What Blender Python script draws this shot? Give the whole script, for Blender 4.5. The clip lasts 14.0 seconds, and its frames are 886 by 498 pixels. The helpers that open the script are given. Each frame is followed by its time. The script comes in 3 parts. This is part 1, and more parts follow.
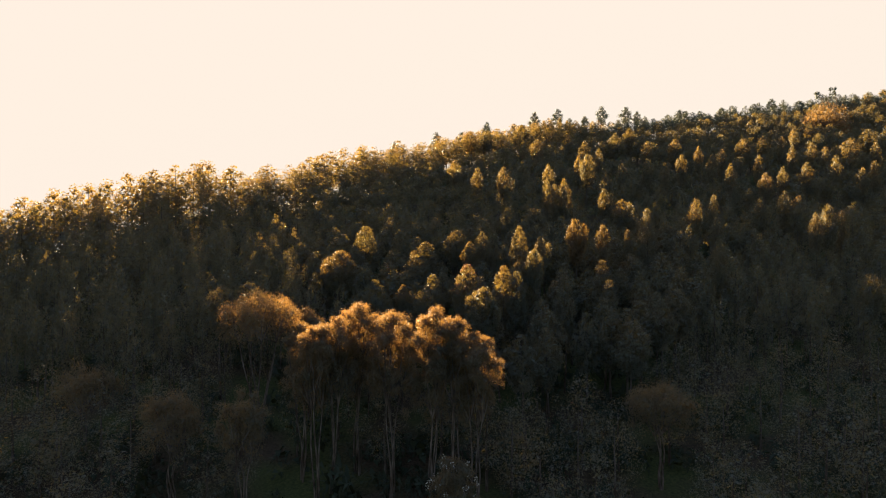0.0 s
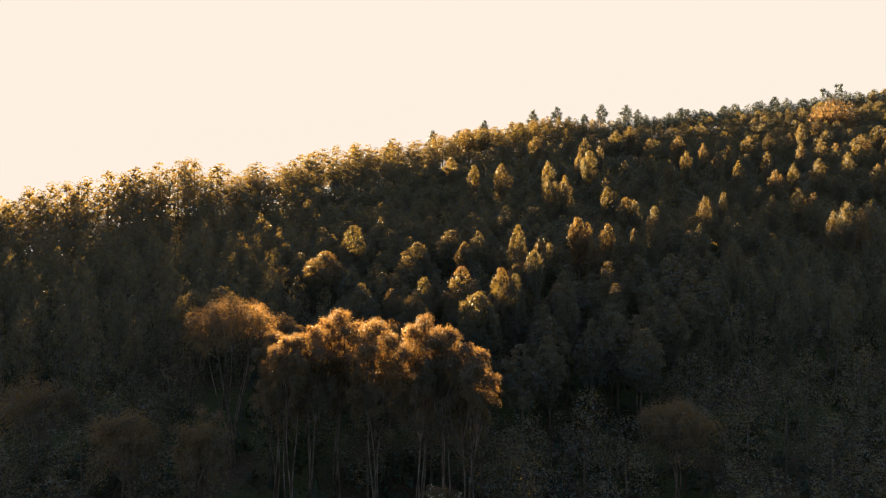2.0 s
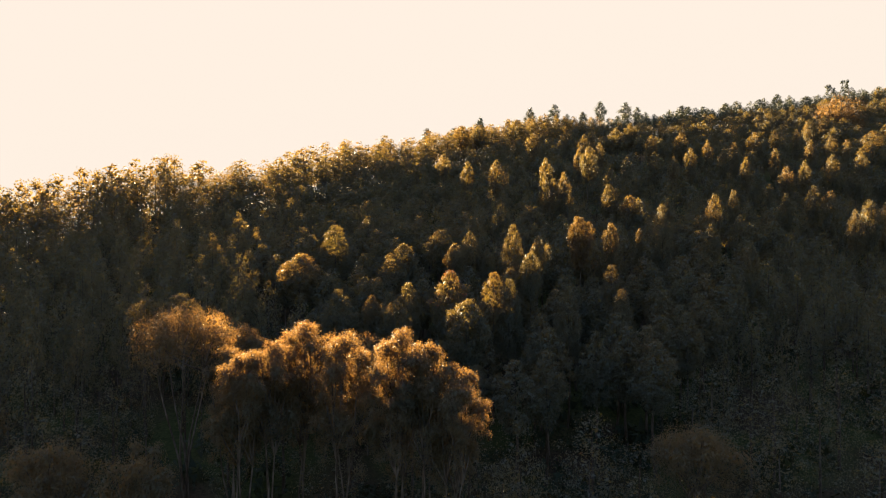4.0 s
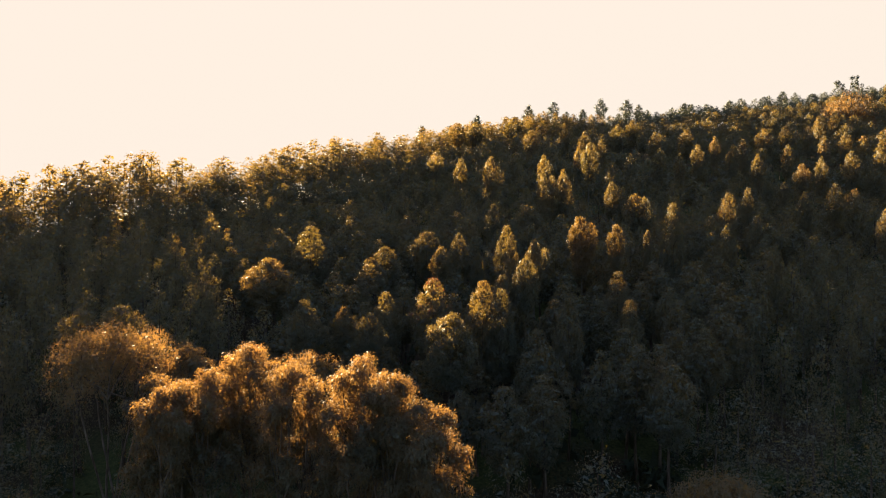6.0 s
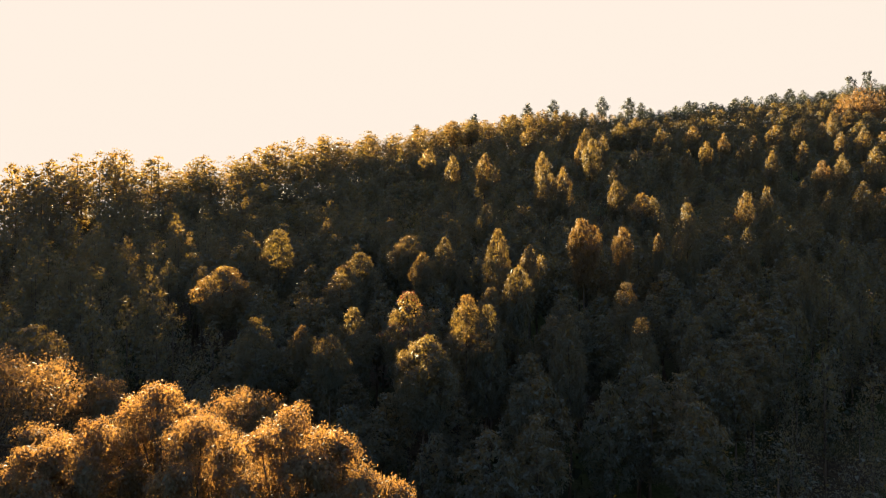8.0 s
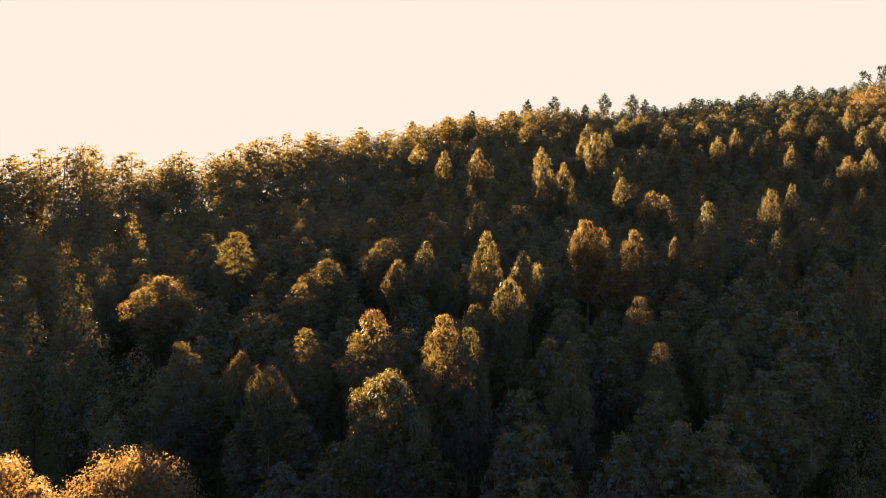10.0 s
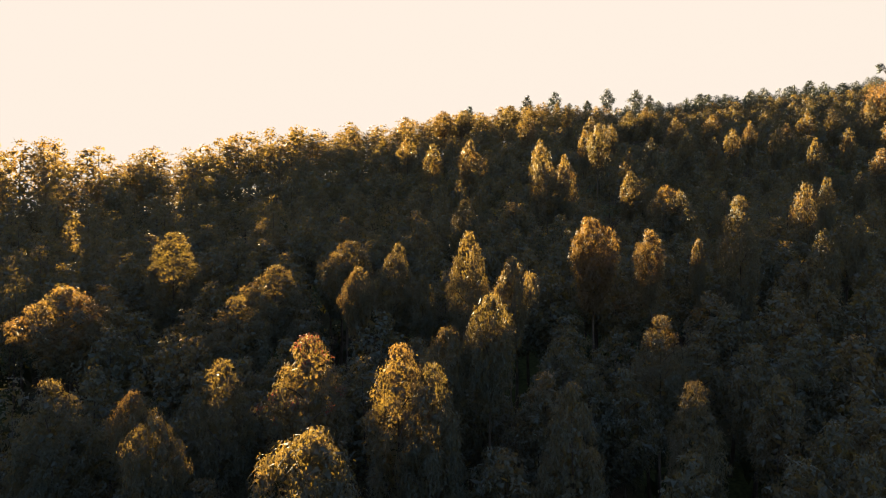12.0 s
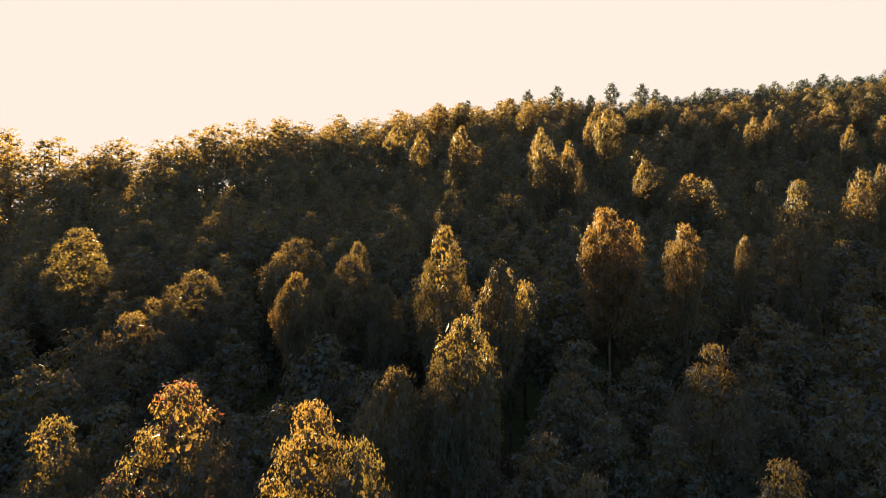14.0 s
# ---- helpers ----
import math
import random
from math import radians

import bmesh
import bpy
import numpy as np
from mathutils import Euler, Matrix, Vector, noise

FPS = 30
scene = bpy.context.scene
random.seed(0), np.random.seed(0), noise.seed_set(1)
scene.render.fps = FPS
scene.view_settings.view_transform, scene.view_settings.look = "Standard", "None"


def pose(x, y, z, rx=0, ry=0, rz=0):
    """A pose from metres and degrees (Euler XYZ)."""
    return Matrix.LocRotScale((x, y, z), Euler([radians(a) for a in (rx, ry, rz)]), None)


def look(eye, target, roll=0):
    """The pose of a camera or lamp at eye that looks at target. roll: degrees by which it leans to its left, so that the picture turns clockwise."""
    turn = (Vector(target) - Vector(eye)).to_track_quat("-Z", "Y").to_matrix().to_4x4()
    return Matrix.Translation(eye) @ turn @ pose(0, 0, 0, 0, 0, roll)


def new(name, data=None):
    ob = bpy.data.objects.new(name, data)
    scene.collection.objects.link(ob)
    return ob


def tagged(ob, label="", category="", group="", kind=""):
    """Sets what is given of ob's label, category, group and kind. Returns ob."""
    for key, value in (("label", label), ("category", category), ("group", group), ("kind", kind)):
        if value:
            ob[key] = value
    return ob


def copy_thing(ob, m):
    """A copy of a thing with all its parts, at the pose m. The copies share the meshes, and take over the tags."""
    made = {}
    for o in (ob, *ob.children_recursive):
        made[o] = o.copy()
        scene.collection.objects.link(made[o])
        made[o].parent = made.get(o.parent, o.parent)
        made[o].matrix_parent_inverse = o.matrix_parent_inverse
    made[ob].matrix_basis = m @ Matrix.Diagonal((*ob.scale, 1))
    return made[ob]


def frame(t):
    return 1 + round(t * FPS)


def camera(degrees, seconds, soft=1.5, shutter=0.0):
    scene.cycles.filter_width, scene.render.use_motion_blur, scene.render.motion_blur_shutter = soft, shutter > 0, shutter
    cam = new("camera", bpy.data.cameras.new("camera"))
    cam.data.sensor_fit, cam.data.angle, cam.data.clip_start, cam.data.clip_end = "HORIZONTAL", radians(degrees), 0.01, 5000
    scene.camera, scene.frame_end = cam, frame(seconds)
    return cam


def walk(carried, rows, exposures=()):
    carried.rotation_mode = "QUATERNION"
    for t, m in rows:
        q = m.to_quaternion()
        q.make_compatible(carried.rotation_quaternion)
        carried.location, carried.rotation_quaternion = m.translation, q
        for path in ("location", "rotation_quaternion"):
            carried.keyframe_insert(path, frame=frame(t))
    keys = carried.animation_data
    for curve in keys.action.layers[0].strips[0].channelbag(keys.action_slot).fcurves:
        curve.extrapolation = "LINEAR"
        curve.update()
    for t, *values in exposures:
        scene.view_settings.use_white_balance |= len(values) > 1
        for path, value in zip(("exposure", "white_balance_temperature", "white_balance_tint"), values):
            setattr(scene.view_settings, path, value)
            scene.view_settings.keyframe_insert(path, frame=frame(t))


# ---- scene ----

# ---- camera and its flight ----
cam = camera(72.0, 14.0, soft=1.0)
ROWS = [
    (0.0, 0.0, 0.0, 0.0, 0.0, 0.0, 0.0),
    (0.5, 0.18, 1.83, 0.01, -0.02, 0.02, 0.0),
    (1.0, 0.42, 3.93, 0.0, -0.07, 0.03, 0.01),
    (1.5, 0.68, 5.98, 0.01, -0.12, 0.05, 0.02),
    (2.0, 0.97, 8.24, -0.01, -0.16, 0.07, 0.02),
    (2.5, 1.29, 10.49, -0.02, -0.2, 0.1, 0.02),
    (3.0, 1.67, 12.93, 0.01, -0.3, 0.13, 0.04),
    (5.5, 4.1, 25.84, 0.57, -0.46, 0.18, -0.01),
    (6.0, 4.68, 28.65, 0.71, -0.47, 0.21, -0.02),
    (6.5, 5.24, 31.35, 0.83, -0.48, 0.23, -0.02),
    (7.0, 5.87, 34.28, 0.97, -0.47, 0.28, -0.02),
    (7.5, 6.51, 37.02, 1.18, -0.44, 0.33, 0.02),
    (8.0, 7.19, 40.0, 1.39, -0.41, 0.37, 0.05),
    (10.5, 10.31, 54.97, 2.26, -0.31, 0.43, -0.05),
    (11.0, 11.03, 58.14, 2.37, -0.26, 0.45, -0.05),
    (11.5, 11.68, 61.21, 2.43, -0.24, 0.47, -0.07),
    (12.0, 12.35, 64.5, 2.5, -0.2, 0.51, -0.04),
    (12.5, 12.94, 67.64, 2.57, -0.17, 0.53, -0.04),
    (13.0, 13.57, 71.12, 2.6, -0.13, 0.55, -0.03),
    (13.5, 14.13, 74.46, 2.62, -0.08, 0.57, -0.04),
    (14.0, 14.68, 78.06, 2.59, -0.06, 0.57, -0.07),
]
walk(cam, [(t, pose(x, y, z, 90 + pitch, roll, yaw)) for t, x, y, z, yaw, pitch, roll in ROWS], [(0.0, 3.6), (14.0, 3.6)])

# ---- sky and sun: a low sun ahead, over the shoulder of the hill ----
SUN_AZIMUTH, SUN_ELEVATION = -24.0, 14.44  # degrees from the +y axis (left is minus), degrees above the horizon
world = bpy.data.worlds.new("sky")
scene.world = world
world.use_nodes = True
wn, wl = world.node_tree.nodes, world.node_tree.links
wn.clear()
w_out = wn.new("ShaderNodeOutputWorld")
w_bg = wn.new("ShaderNodeBackground")
w_sky = wn.new("ShaderNodeTexSky")
w_sky.sky_type = "NISHITA"
w_sky.sun_disc = False
w_sky.sun_elevation = radians(SUN_ELEVATION)
w_sky.sun_rotation = radians(SUN_AZIMUTH)
w_sky.air_density, w_sky.dust_density, w_sky.ozone_density = 1.4, 6.0, 1.5
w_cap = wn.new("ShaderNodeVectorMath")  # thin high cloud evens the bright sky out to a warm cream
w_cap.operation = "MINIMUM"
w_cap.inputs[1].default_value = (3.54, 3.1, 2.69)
w_bg.inputs["Strength"].default_value = 0.0233
# evening haze that whitens the sky towards the horizon, all the way round
w_dir, w_xyz, w_fall, w_exp, w_haze, w_add = (wn.new("ShaderNode" + k) for k in ("TexCoord", "SeparateXYZ", "Math", "Math", "VectorMath", "VectorMath"))
wl.new(w_dir.outputs["Generated"], w_xyz.inputs[0])
w_fall.operation, w_exp.operation, w_haze.operation, w_add.operation = "MULTIPLY", "EXPONENT", "SCALE", "ADD"
wl.new(w_xyz.outputs["Z"], w_fall.inputs[0])
w_fall.inputs[1].default_value = -3.6
wl.new(w_fall.outputs[0], w_exp.inputs[0])
w_haze.inputs[0].default_value = (6.2, 4.9, 4.0)
# the haze is brightest on the sun's side and thins out on the far side
w_side, w_lit, w_mul = wn.new("ShaderNodeVectorMath"), wn.new("ShaderNodeMath"), wn.new("ShaderNodeMath")
w_side.operation, w_lit.operation, w_mul.operation = "DOT_PRODUCT", "MULTIPLY_ADD", "MULTIPLY"
wl.new(w_dir.outputs["Generated"], w_side.inputs[0])
w_side.inputs[1].default_value = (math.sin(radians(SUN_AZIMUTH)), math.cos(radians(SUN_AZIMUTH)), 0.0)
wl.new(w_side.outputs["Value"], w_lit.inputs[0])
w_lit.inputs[1].default_value, w_lit.inputs[2].default_value = 0.50, 0.60
wl.new(w_exp.outputs[0], w_mul.inputs[0])
wl.new(w_lit.outputs[0], w_mul.inputs[1])
wl.new(w_mul.outputs[0], w_haze.inputs["Scale"])
wl.new(w_sky.outputs[0], w_add.inputs[0])
wl.new(w_haze.outputs[0], w_add.inputs[1])
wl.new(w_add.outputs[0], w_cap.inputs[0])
# overhead the haze ends and the sky turns to clear blue
w_high, w_blue = wn.new("ShaderNodeMapRange"), wn.new("ShaderNodeMix")
w_high.inputs["From Min"].default_value, w_high.inputs["From Max"].default_value = 0.42, 0.85
wl.new(w_xyz.outputs["Z"], w_high.inputs["Value"])
w_blue.data_type = "RGBA"
wl.new(w_high.outputs[0], w_blue.inputs[0])
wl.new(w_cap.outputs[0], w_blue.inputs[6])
w_blue.inputs[7].default_value = (2.15, 2.75, 4.1, 1)
wl.new(w_blue.outputs[2], w_bg.inputs["Color"])
wl.new(w_bg.outputs[0], w_out.inputs["Surface"])

sun_data = bpy.data.lights.new("sun", "SUN")
sun_data.energy, sun_data.angle, sun_data.color = 5.0, radians(0.6), (1.0, 0.735, 0.42)
sun = new("sun", sun_data)
_az, _el = radians(SUN_AZIMUTH), radians(SUN_ELEVATION)
sun_dir = Vector((math.sin(_az) * math.cos(_el), math.cos(_az) * math.cos(_el), math.sin(_el)))
sun.matrix_world = look(sun_dir * 900, (0, 0, 0))


# ---- materials ----
def material(name):
    m = bpy.data.materials.new(name)
    m.use_nodes = True
    m.node_tree.nodes.clear()
    n = m.node_tree.nodes
    return m, n, m.node_tree.links, n.new("ShaderNodeOutputMaterial")


def ramp(n, stops):
    r = n.new("ShaderNodeValToRGB")
    while len(r.color_ramp.elements) < len(stops):
        r.color_ramp.elements.new(0.5)
    for e, (p, c) in zip(r.color_ramp.elements, stops):
        e.position, e.color = p, (*c, 1)
    return r


def mix_rgb(n, l, kind, fac, a, b):
    m = n.new("ShaderNodeMix")
    m.data_type, m.blend_type = "RGBA", kind
    for sock, v in ((m.inputs[0], fac), (m.inputs[6], a), (m.inputs[7], b)):
        if isinstance(v, (int, float)):
            sock.default_value = v
        elif isinstance(v, tuple):
            sock.default_value = (*v, 1)
        else:
            l.new(v, sock)
    return m.outputs[2]


def leaf_material(name, tones, through_tones, patch, glow=0.42, gloss=0.6):
    """Leaves: a waxy face and light that comes through the blade; tone varies leaf by leaf, tree by tree and in patches of metres."""
    m, n, l, out = material(name)
    geo, info, pos = n.new("ShaderNodeNewGeometry"), n.new("ShaderNodeObjectInfo"), n.new("ShaderNodeTexCoord")
    noise_t = n.new("ShaderNodeTexNoise")
    noise_t.inputs["Scale"].default_value, noise_t.inputs["Detail"].default_value = patch, 2.0
    l.new(geo.outputs["Position"], noise_t.inputs["Vector"])
    add = n.new("ShaderNodeMath")
    add.operation = "MULTIPLY_ADD"
    l.new(geo.outputs["Random Per Island"], add.inputs[0])
    add.inputs[1].default_value = 0.2
    l.new(noise_t.outputs[0], add.inputs[2])
    add2 = n.new("ShaderNodeMath")
    add2.operation = "MULTIPLY_ADD"
    l.new(info.outputs["Random"], add2.inputs[0])
    add2.inputs[1].default_value = 0.3
    l.new(add.outputs[0], add2.inputs[2])
    shift = n.new("ShaderNodeMapRange")
    shift.inputs["From Min"].default_value, shift.inputs["From Max"].default_value = 0.32, 1.22
    l.new(add2.outputs[0], shift.inputs["Value"])
    face, thru = ramp(n, tones), ramp(n, through_tones)
    l.new(shift.outputs[0], face.inputs[0])
    l.new(shift.outputs[0], thru.inputs[0])
    p, t, mx = n.new("ShaderNodeBsdfPrincipled"), n.new("ShaderNodeBsdfTranslucent"), n.new("ShaderNodeMixShader")
    p.inputs["Roughness"].default_value = gloss
    p.inputs["Specular IOR Level"].default_value = 0.16
    l.new(face.outputs[0], p.inputs["Base Color"])
    l.new(thru.outputs[0], t.inputs["Color"])
    mx.inputs[0].default_value = glow
    l.new(p.outputs[0], mx.inputs[1])
    l.new(t.outputs[0], mx.inputs[2])
    l.new(mx.outputs[0], out.inputs["Surface"])
    return m


LEAF = leaf_material(
    "eucalyptus_leaf",
    [(0.0, (0.038, 0.056, 0.060)), (0.5, (0.046, 0.066, 0.069)), (0.85, (0.058, 0.070, 0.062)), (1.0, (0.072, 0.056, 0.049))],
    [(0.0, (0.116, 0.086, 0.016)), (0.5, (0.190, 0.122, 0.021)), (0.85, (0.240, 0.130, 0.025)), (1.0, (0.238, 0.092, 0.024))],
    0.22,
)
GUM_LEAF = leaf_material(
    "gum_leaf",
    [(0.0, (0.038, 0.055, 0.056)), (0.5, (0.052, 0.065, 0.056)), (1.0, (0.069, 0.068, 0.047))],
    [(0.0, (0.182, 0.100, 0.024)), (0.5, (0.262, 0.138, 0.033)), (1.0, (0.310, 0.145, 0.040))],
    0.5, glow=0.42,
)
NEW_LEAF = leaf_material(
    "new_leaf",
    [(0.0, (0.07, 0.04, 0.035)), (0.6, (0.11, 0.045, 0.04)), (1.0, (0.15, 0.07, 0.05))],
    [(0.0, (0.14, 0.056, 0.02)), (0.6, (0.18, 0.052, 0.024)), (1.0, (0.21, 0.078, 0.035))],
    0.8,
)
# eucalyptus leaf with its through-light dimmed in the colour, so the crest stays dark
DIM_CREST_LEAF = leaf_material(
    "dim_crest_leaf",
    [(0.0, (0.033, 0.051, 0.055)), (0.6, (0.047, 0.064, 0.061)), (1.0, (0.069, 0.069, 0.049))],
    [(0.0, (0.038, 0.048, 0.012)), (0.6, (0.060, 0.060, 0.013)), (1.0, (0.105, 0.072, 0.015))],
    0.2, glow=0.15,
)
COPPER_LEAF = leaf_material(
    "copper_leaf",
    [(0.0, (0.050, 0.052, 0.048)), (0.6, (0.062, 0.058, 0.050)), (1.0, (0.085, 0.060, 0.048))],
    [(0.0, (0.205, 0.122, 0.022)), (0.6, (0.262, 0.145, 0.026)), (1.0, (0.280, 0.132, 0.028))],
    0.5,
)
PALE_FLECK = leaf_material(
    "pale_fleck",
    [(0.0, (0.42, 0.40, 0.36)), (0.6, (0.55, 0.53, 0.48)), (1.0, (0.66, 0.64, 0.58))],
    [(0.0, (0.30, 0.28, 0.22)), (0.6, (0.36, 0.34, 0.26)), (1.0, (0.42, 0.40, 0.32))],
    2.0, glow=0.25,
)
RUSSET_LEAF = leaf_material(
    "russet_leaf",
    [(0.0, (0.068, 0.050, 0.036)), (0.6, (0.096, 0.062, 0.040)), (1.0, (0.120, 0.080, 0.048))],
    [(0.0, (0.132, 0.075, 0.020)), (0.6, (0.176, 0.099, 0.026)), (1.0, (0.220, 0.127, 0.033))],
    0.3,
)
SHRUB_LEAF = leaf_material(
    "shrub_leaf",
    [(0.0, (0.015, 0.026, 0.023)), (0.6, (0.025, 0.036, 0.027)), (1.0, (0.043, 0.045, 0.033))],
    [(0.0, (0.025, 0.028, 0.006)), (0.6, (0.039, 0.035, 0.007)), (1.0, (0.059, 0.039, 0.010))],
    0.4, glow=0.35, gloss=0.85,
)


def bark_material(name, dark, pale):
    m, n, l, out = material(name)
    tex, streak, p = n.new("ShaderNodeTexCoord"), n.new("ShaderNodeMapping"), n.new("ShaderNodeBsdfPrincipled")
    streak.inputs["Scale"].default_value = (5.0, 5.0, 0.7)
    a, b = n.new("ShaderNodeTexNoise"), n.new("ShaderNodeTexNoise")
    a.inputs["Scale"].default_value, a.inputs["Detail"].default_value = 1.0, 5.0
    b.inputs["Scale"].default_value, b.inputs["Detail"].default_value = 0.5, 2.0
    l.new(tex.outputs["Object"], streak.inputs[0])
    l.new(streak.outputs[0], a.inputs["Vector"])
    l.new(tex.outputs["Object"], b.inputs["Vector"])
    r = ramp(n, [(0.32, dark), (0.6, pale)])
    l.new(a.outputs[0], r.inputs[0])
    r2 = ramp(n, [(0.35, (0.55, 0.48, 0.42)), (0.65, (1, 1, 1))])
    l.new(b.outputs[0], r2.inputs[0])
    l.new(mix_rgb(n, l, "MULTIPLY", 1.0, r.outputs[0], r2.outputs[0]), p.inputs["Base Color"])
    p.inputs["Roughness"].default_value = 0.85
    p.inputs["Specular IOR Level"].default_value = 0.1
    bump = n.new("ShaderNodeBump")
    bump.inputs["Strength"].default_value, bump.inputs["Distance"].default_value = 0.4, 0.02
    l.new(a.outputs[0], bump.inputs["Height"])
    l.new(bump.outputs[0], p.inputs["Normal"])
    l.new(p.outputs[0], out.inputs["Surface"])
    return m


BARK = bark_material("eucalyptus_bark", (0.034, 0.029, 0.026), (0.085, 0.073, 0.065))
PALE_BARK = bark_material("gum_bark", (0.038, 0.033, 0.030), (0.125, 0.108, 0.098))


def ground_material():
    m, n, l, out = material("forest_floor")
    tex, p = n.new("ShaderNodeTexCoord"), n.new("ShaderNodeBsdfPrincipled")
    big, small = n.new("ShaderNodeTexNoise"), n.new("ShaderNodeTexNoise")
    big.inputs["Scale"].default_value, big.inputs["Detail"].default_value = 0.08, 6.0
    small.inputs["Scale"].default_value, small.inputs["Detail"].default_value = 3.0, 8.0
    l.new(tex.outputs["Object"], big.inputs["Vector"])
    l.new(tex.outputs["Object"], small.inputs["Vector"])
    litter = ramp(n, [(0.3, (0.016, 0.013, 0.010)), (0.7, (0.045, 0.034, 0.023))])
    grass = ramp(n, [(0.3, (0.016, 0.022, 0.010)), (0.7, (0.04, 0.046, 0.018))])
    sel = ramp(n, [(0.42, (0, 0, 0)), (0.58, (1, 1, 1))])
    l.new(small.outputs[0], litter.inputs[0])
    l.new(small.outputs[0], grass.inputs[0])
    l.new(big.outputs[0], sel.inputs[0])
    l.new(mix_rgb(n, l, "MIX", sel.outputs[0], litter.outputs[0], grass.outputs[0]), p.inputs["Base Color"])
    p.inputs["Roughness"].default_value = 0.95
    p.inputs["Specular IOR Level"].default_value = 0.04
    bump = n.new("ShaderNodeBump")
    bump.inputs["Strength"].default_value, bump.inputs["Distance"].default_value = 0.7, 0.15
    l.new(small.outputs[0], bump.inputs["Height"])
    l.new(bump.outputs[0], p.inputs["Normal"])
    l.new(p.outputs[0], out.inputs["Surface"])
    return m


FLOOR = ground_material()


# ---- the hill ----
def softplus(v, k):
    return k * np.logaddexp(0.0, np.asarray(v, float) / k)


def canopy_z(x, y):
    """Height of the crowns' tops: an even slope of about 17 degrees that faces the camera."""
    return -4.8 + 0.021 * x + 0.302 * (y - 100.0)


def ground_z(x, y):
    x, y = np.asarray(x, float), np.asarray(y, float)
    z = canopy_z(x, y) - 18.0
    z = z - 0.75 * softplus(-0.75 * x + 0.66 * y - 208.0, 2.5)      # behind the near crest, which runs away to the right
    z = z + 0.09 * softplus(np.minimum(x, 420.0) - 105.0, 12.0)    # the hill rises to the right
    z = z + 4.5 * np.exp(-(((x + 95.0) / 22.0) ** 2 + ((y - 208.0) / 22.0) ** 2))  # a knoll on the near crest
    z = z - 0.70 * softplus(y - 396.0, 4.0)                        # behind the far crest
    z = -46.0 + softplus(z + 46.0, 4.0)                             # the valley floor
    far = 250.0 * np.exp(-(((x - 600.0) / 175.0) ** 2 + ((y - 720.0) / 150.0) ** 2))  # a higher wooded top beyond
    bumps = 1.1 * np.sin(x * 0.061 + 1.3) * np.sin(y * 0.047 + 0.4) + 0.5 * np.sin(x * 0.17 + y * 0.11)
    return z + far + bumps * 0.6


def mesh_arrays(name, verts, faces, materials, slots=None, smooth=False):
    """A mesh from arrays, of quads or of triangles."""
    me = bpy.data.meshes.new(name)
    nf, side = faces.shape
    me.vertices.add(len(verts))
    me.vertices.foreach_set("co", np.ascontiguousarray(verts, np.float32).ravel())
    me.loops.add(side * nf)
    me.loops.foreach_set("vertex_index", np.ascontiguousarray(faces, np.int32).ravel())
    me.polygons.add(nf)
    me.polygons.foreach_set("loop_start", np.arange(0, side * nf, side, dtype=np.int32))
    if slots is not None:
        me.polygons.foreach_set("material_index", np.ascontiguousarray(slots, np.int32))
    me.polygons.foreach_set("use_smooth", np.full(nf, smooth))
    for m in materials:
        me.materials.append(m)
    me.update(calc_edges=True)
    return me


def ground_sheet():
    near = np.arange(-318, 319, 6.0)
    grow = 318 + np.cumsum(6.0 * 1.13 ** np.arange(36))
    xs = np.concatenate([-grow[::-1], near, grow])
    ys = np.concatenate([-grow[::-1], np.arange(-320, 423, 6.0), grow + 106])
    gx, gy = np.meshgrid(xs, ys)
    v = np.stack([gx, gy, ground_z(gx, gy)], -1).reshape(-1, 3)
    i = np.arange(len(ys) - 1)[:, None] * len(xs) + np.arange(len(xs) - 1)[None]
    q = np.stack([i, i + 1, i + 1 + len(xs), i + len(xs)], -1).reshape(-1, 4)
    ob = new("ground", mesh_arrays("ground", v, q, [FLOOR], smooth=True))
    return tagged(ob, "hillside forest floor of brown leaf litter and dark grass", "ground", kind="structure")


ground = ground_sheet()


# ---- shapes of trees ----
def tube(points, radii, sides=6):
    """A tapered tube round a line of points."""
    pts, rad = np.asarray(points, float), np.asarray(radii, float)
    d = np.gradient(pts, axis=0)
    d /= np.linalg.norm(d, axis=1)[:, None]
    side = np.cross(d, (0.31, 0.95, 0.05))
    side /= np.linalg.norm(side, axis=1)[:, None]
    up = np.cross(side, d)
    a = np.arange(sides) * 2 * np.pi / sides
    v = pts[:, None] + rad[:, None, None] * (np.cos(a)[None, :, None] * side[:, None] + np.sin(a)[None, :, None] * up[:, None])
    k, j = np.meshgrid(np.arange(len(pts) - 1), np.arange(sides), indexing="ij")
    q = np.stack([k * sides + j, k * sides + (j + 1) % sides, (k + 1) * sides + (j + 1) % sides, (k + 1) * sides + j], -1)
    return v.reshape(-1, 3), q.reshape(-1, 4)


def join(pieces):
    vs, qs, base = [], [], 0
    for v, q in pieces:
        vs.append(v)
        qs.append(q + base)
        base += len(v)
    return np.concatenate(vs), np.concatenate(qs)


def unit(v):
    return v / np.maximum(np.linalg.norm(v, axis=-1, keepdims=True), 1e-6)


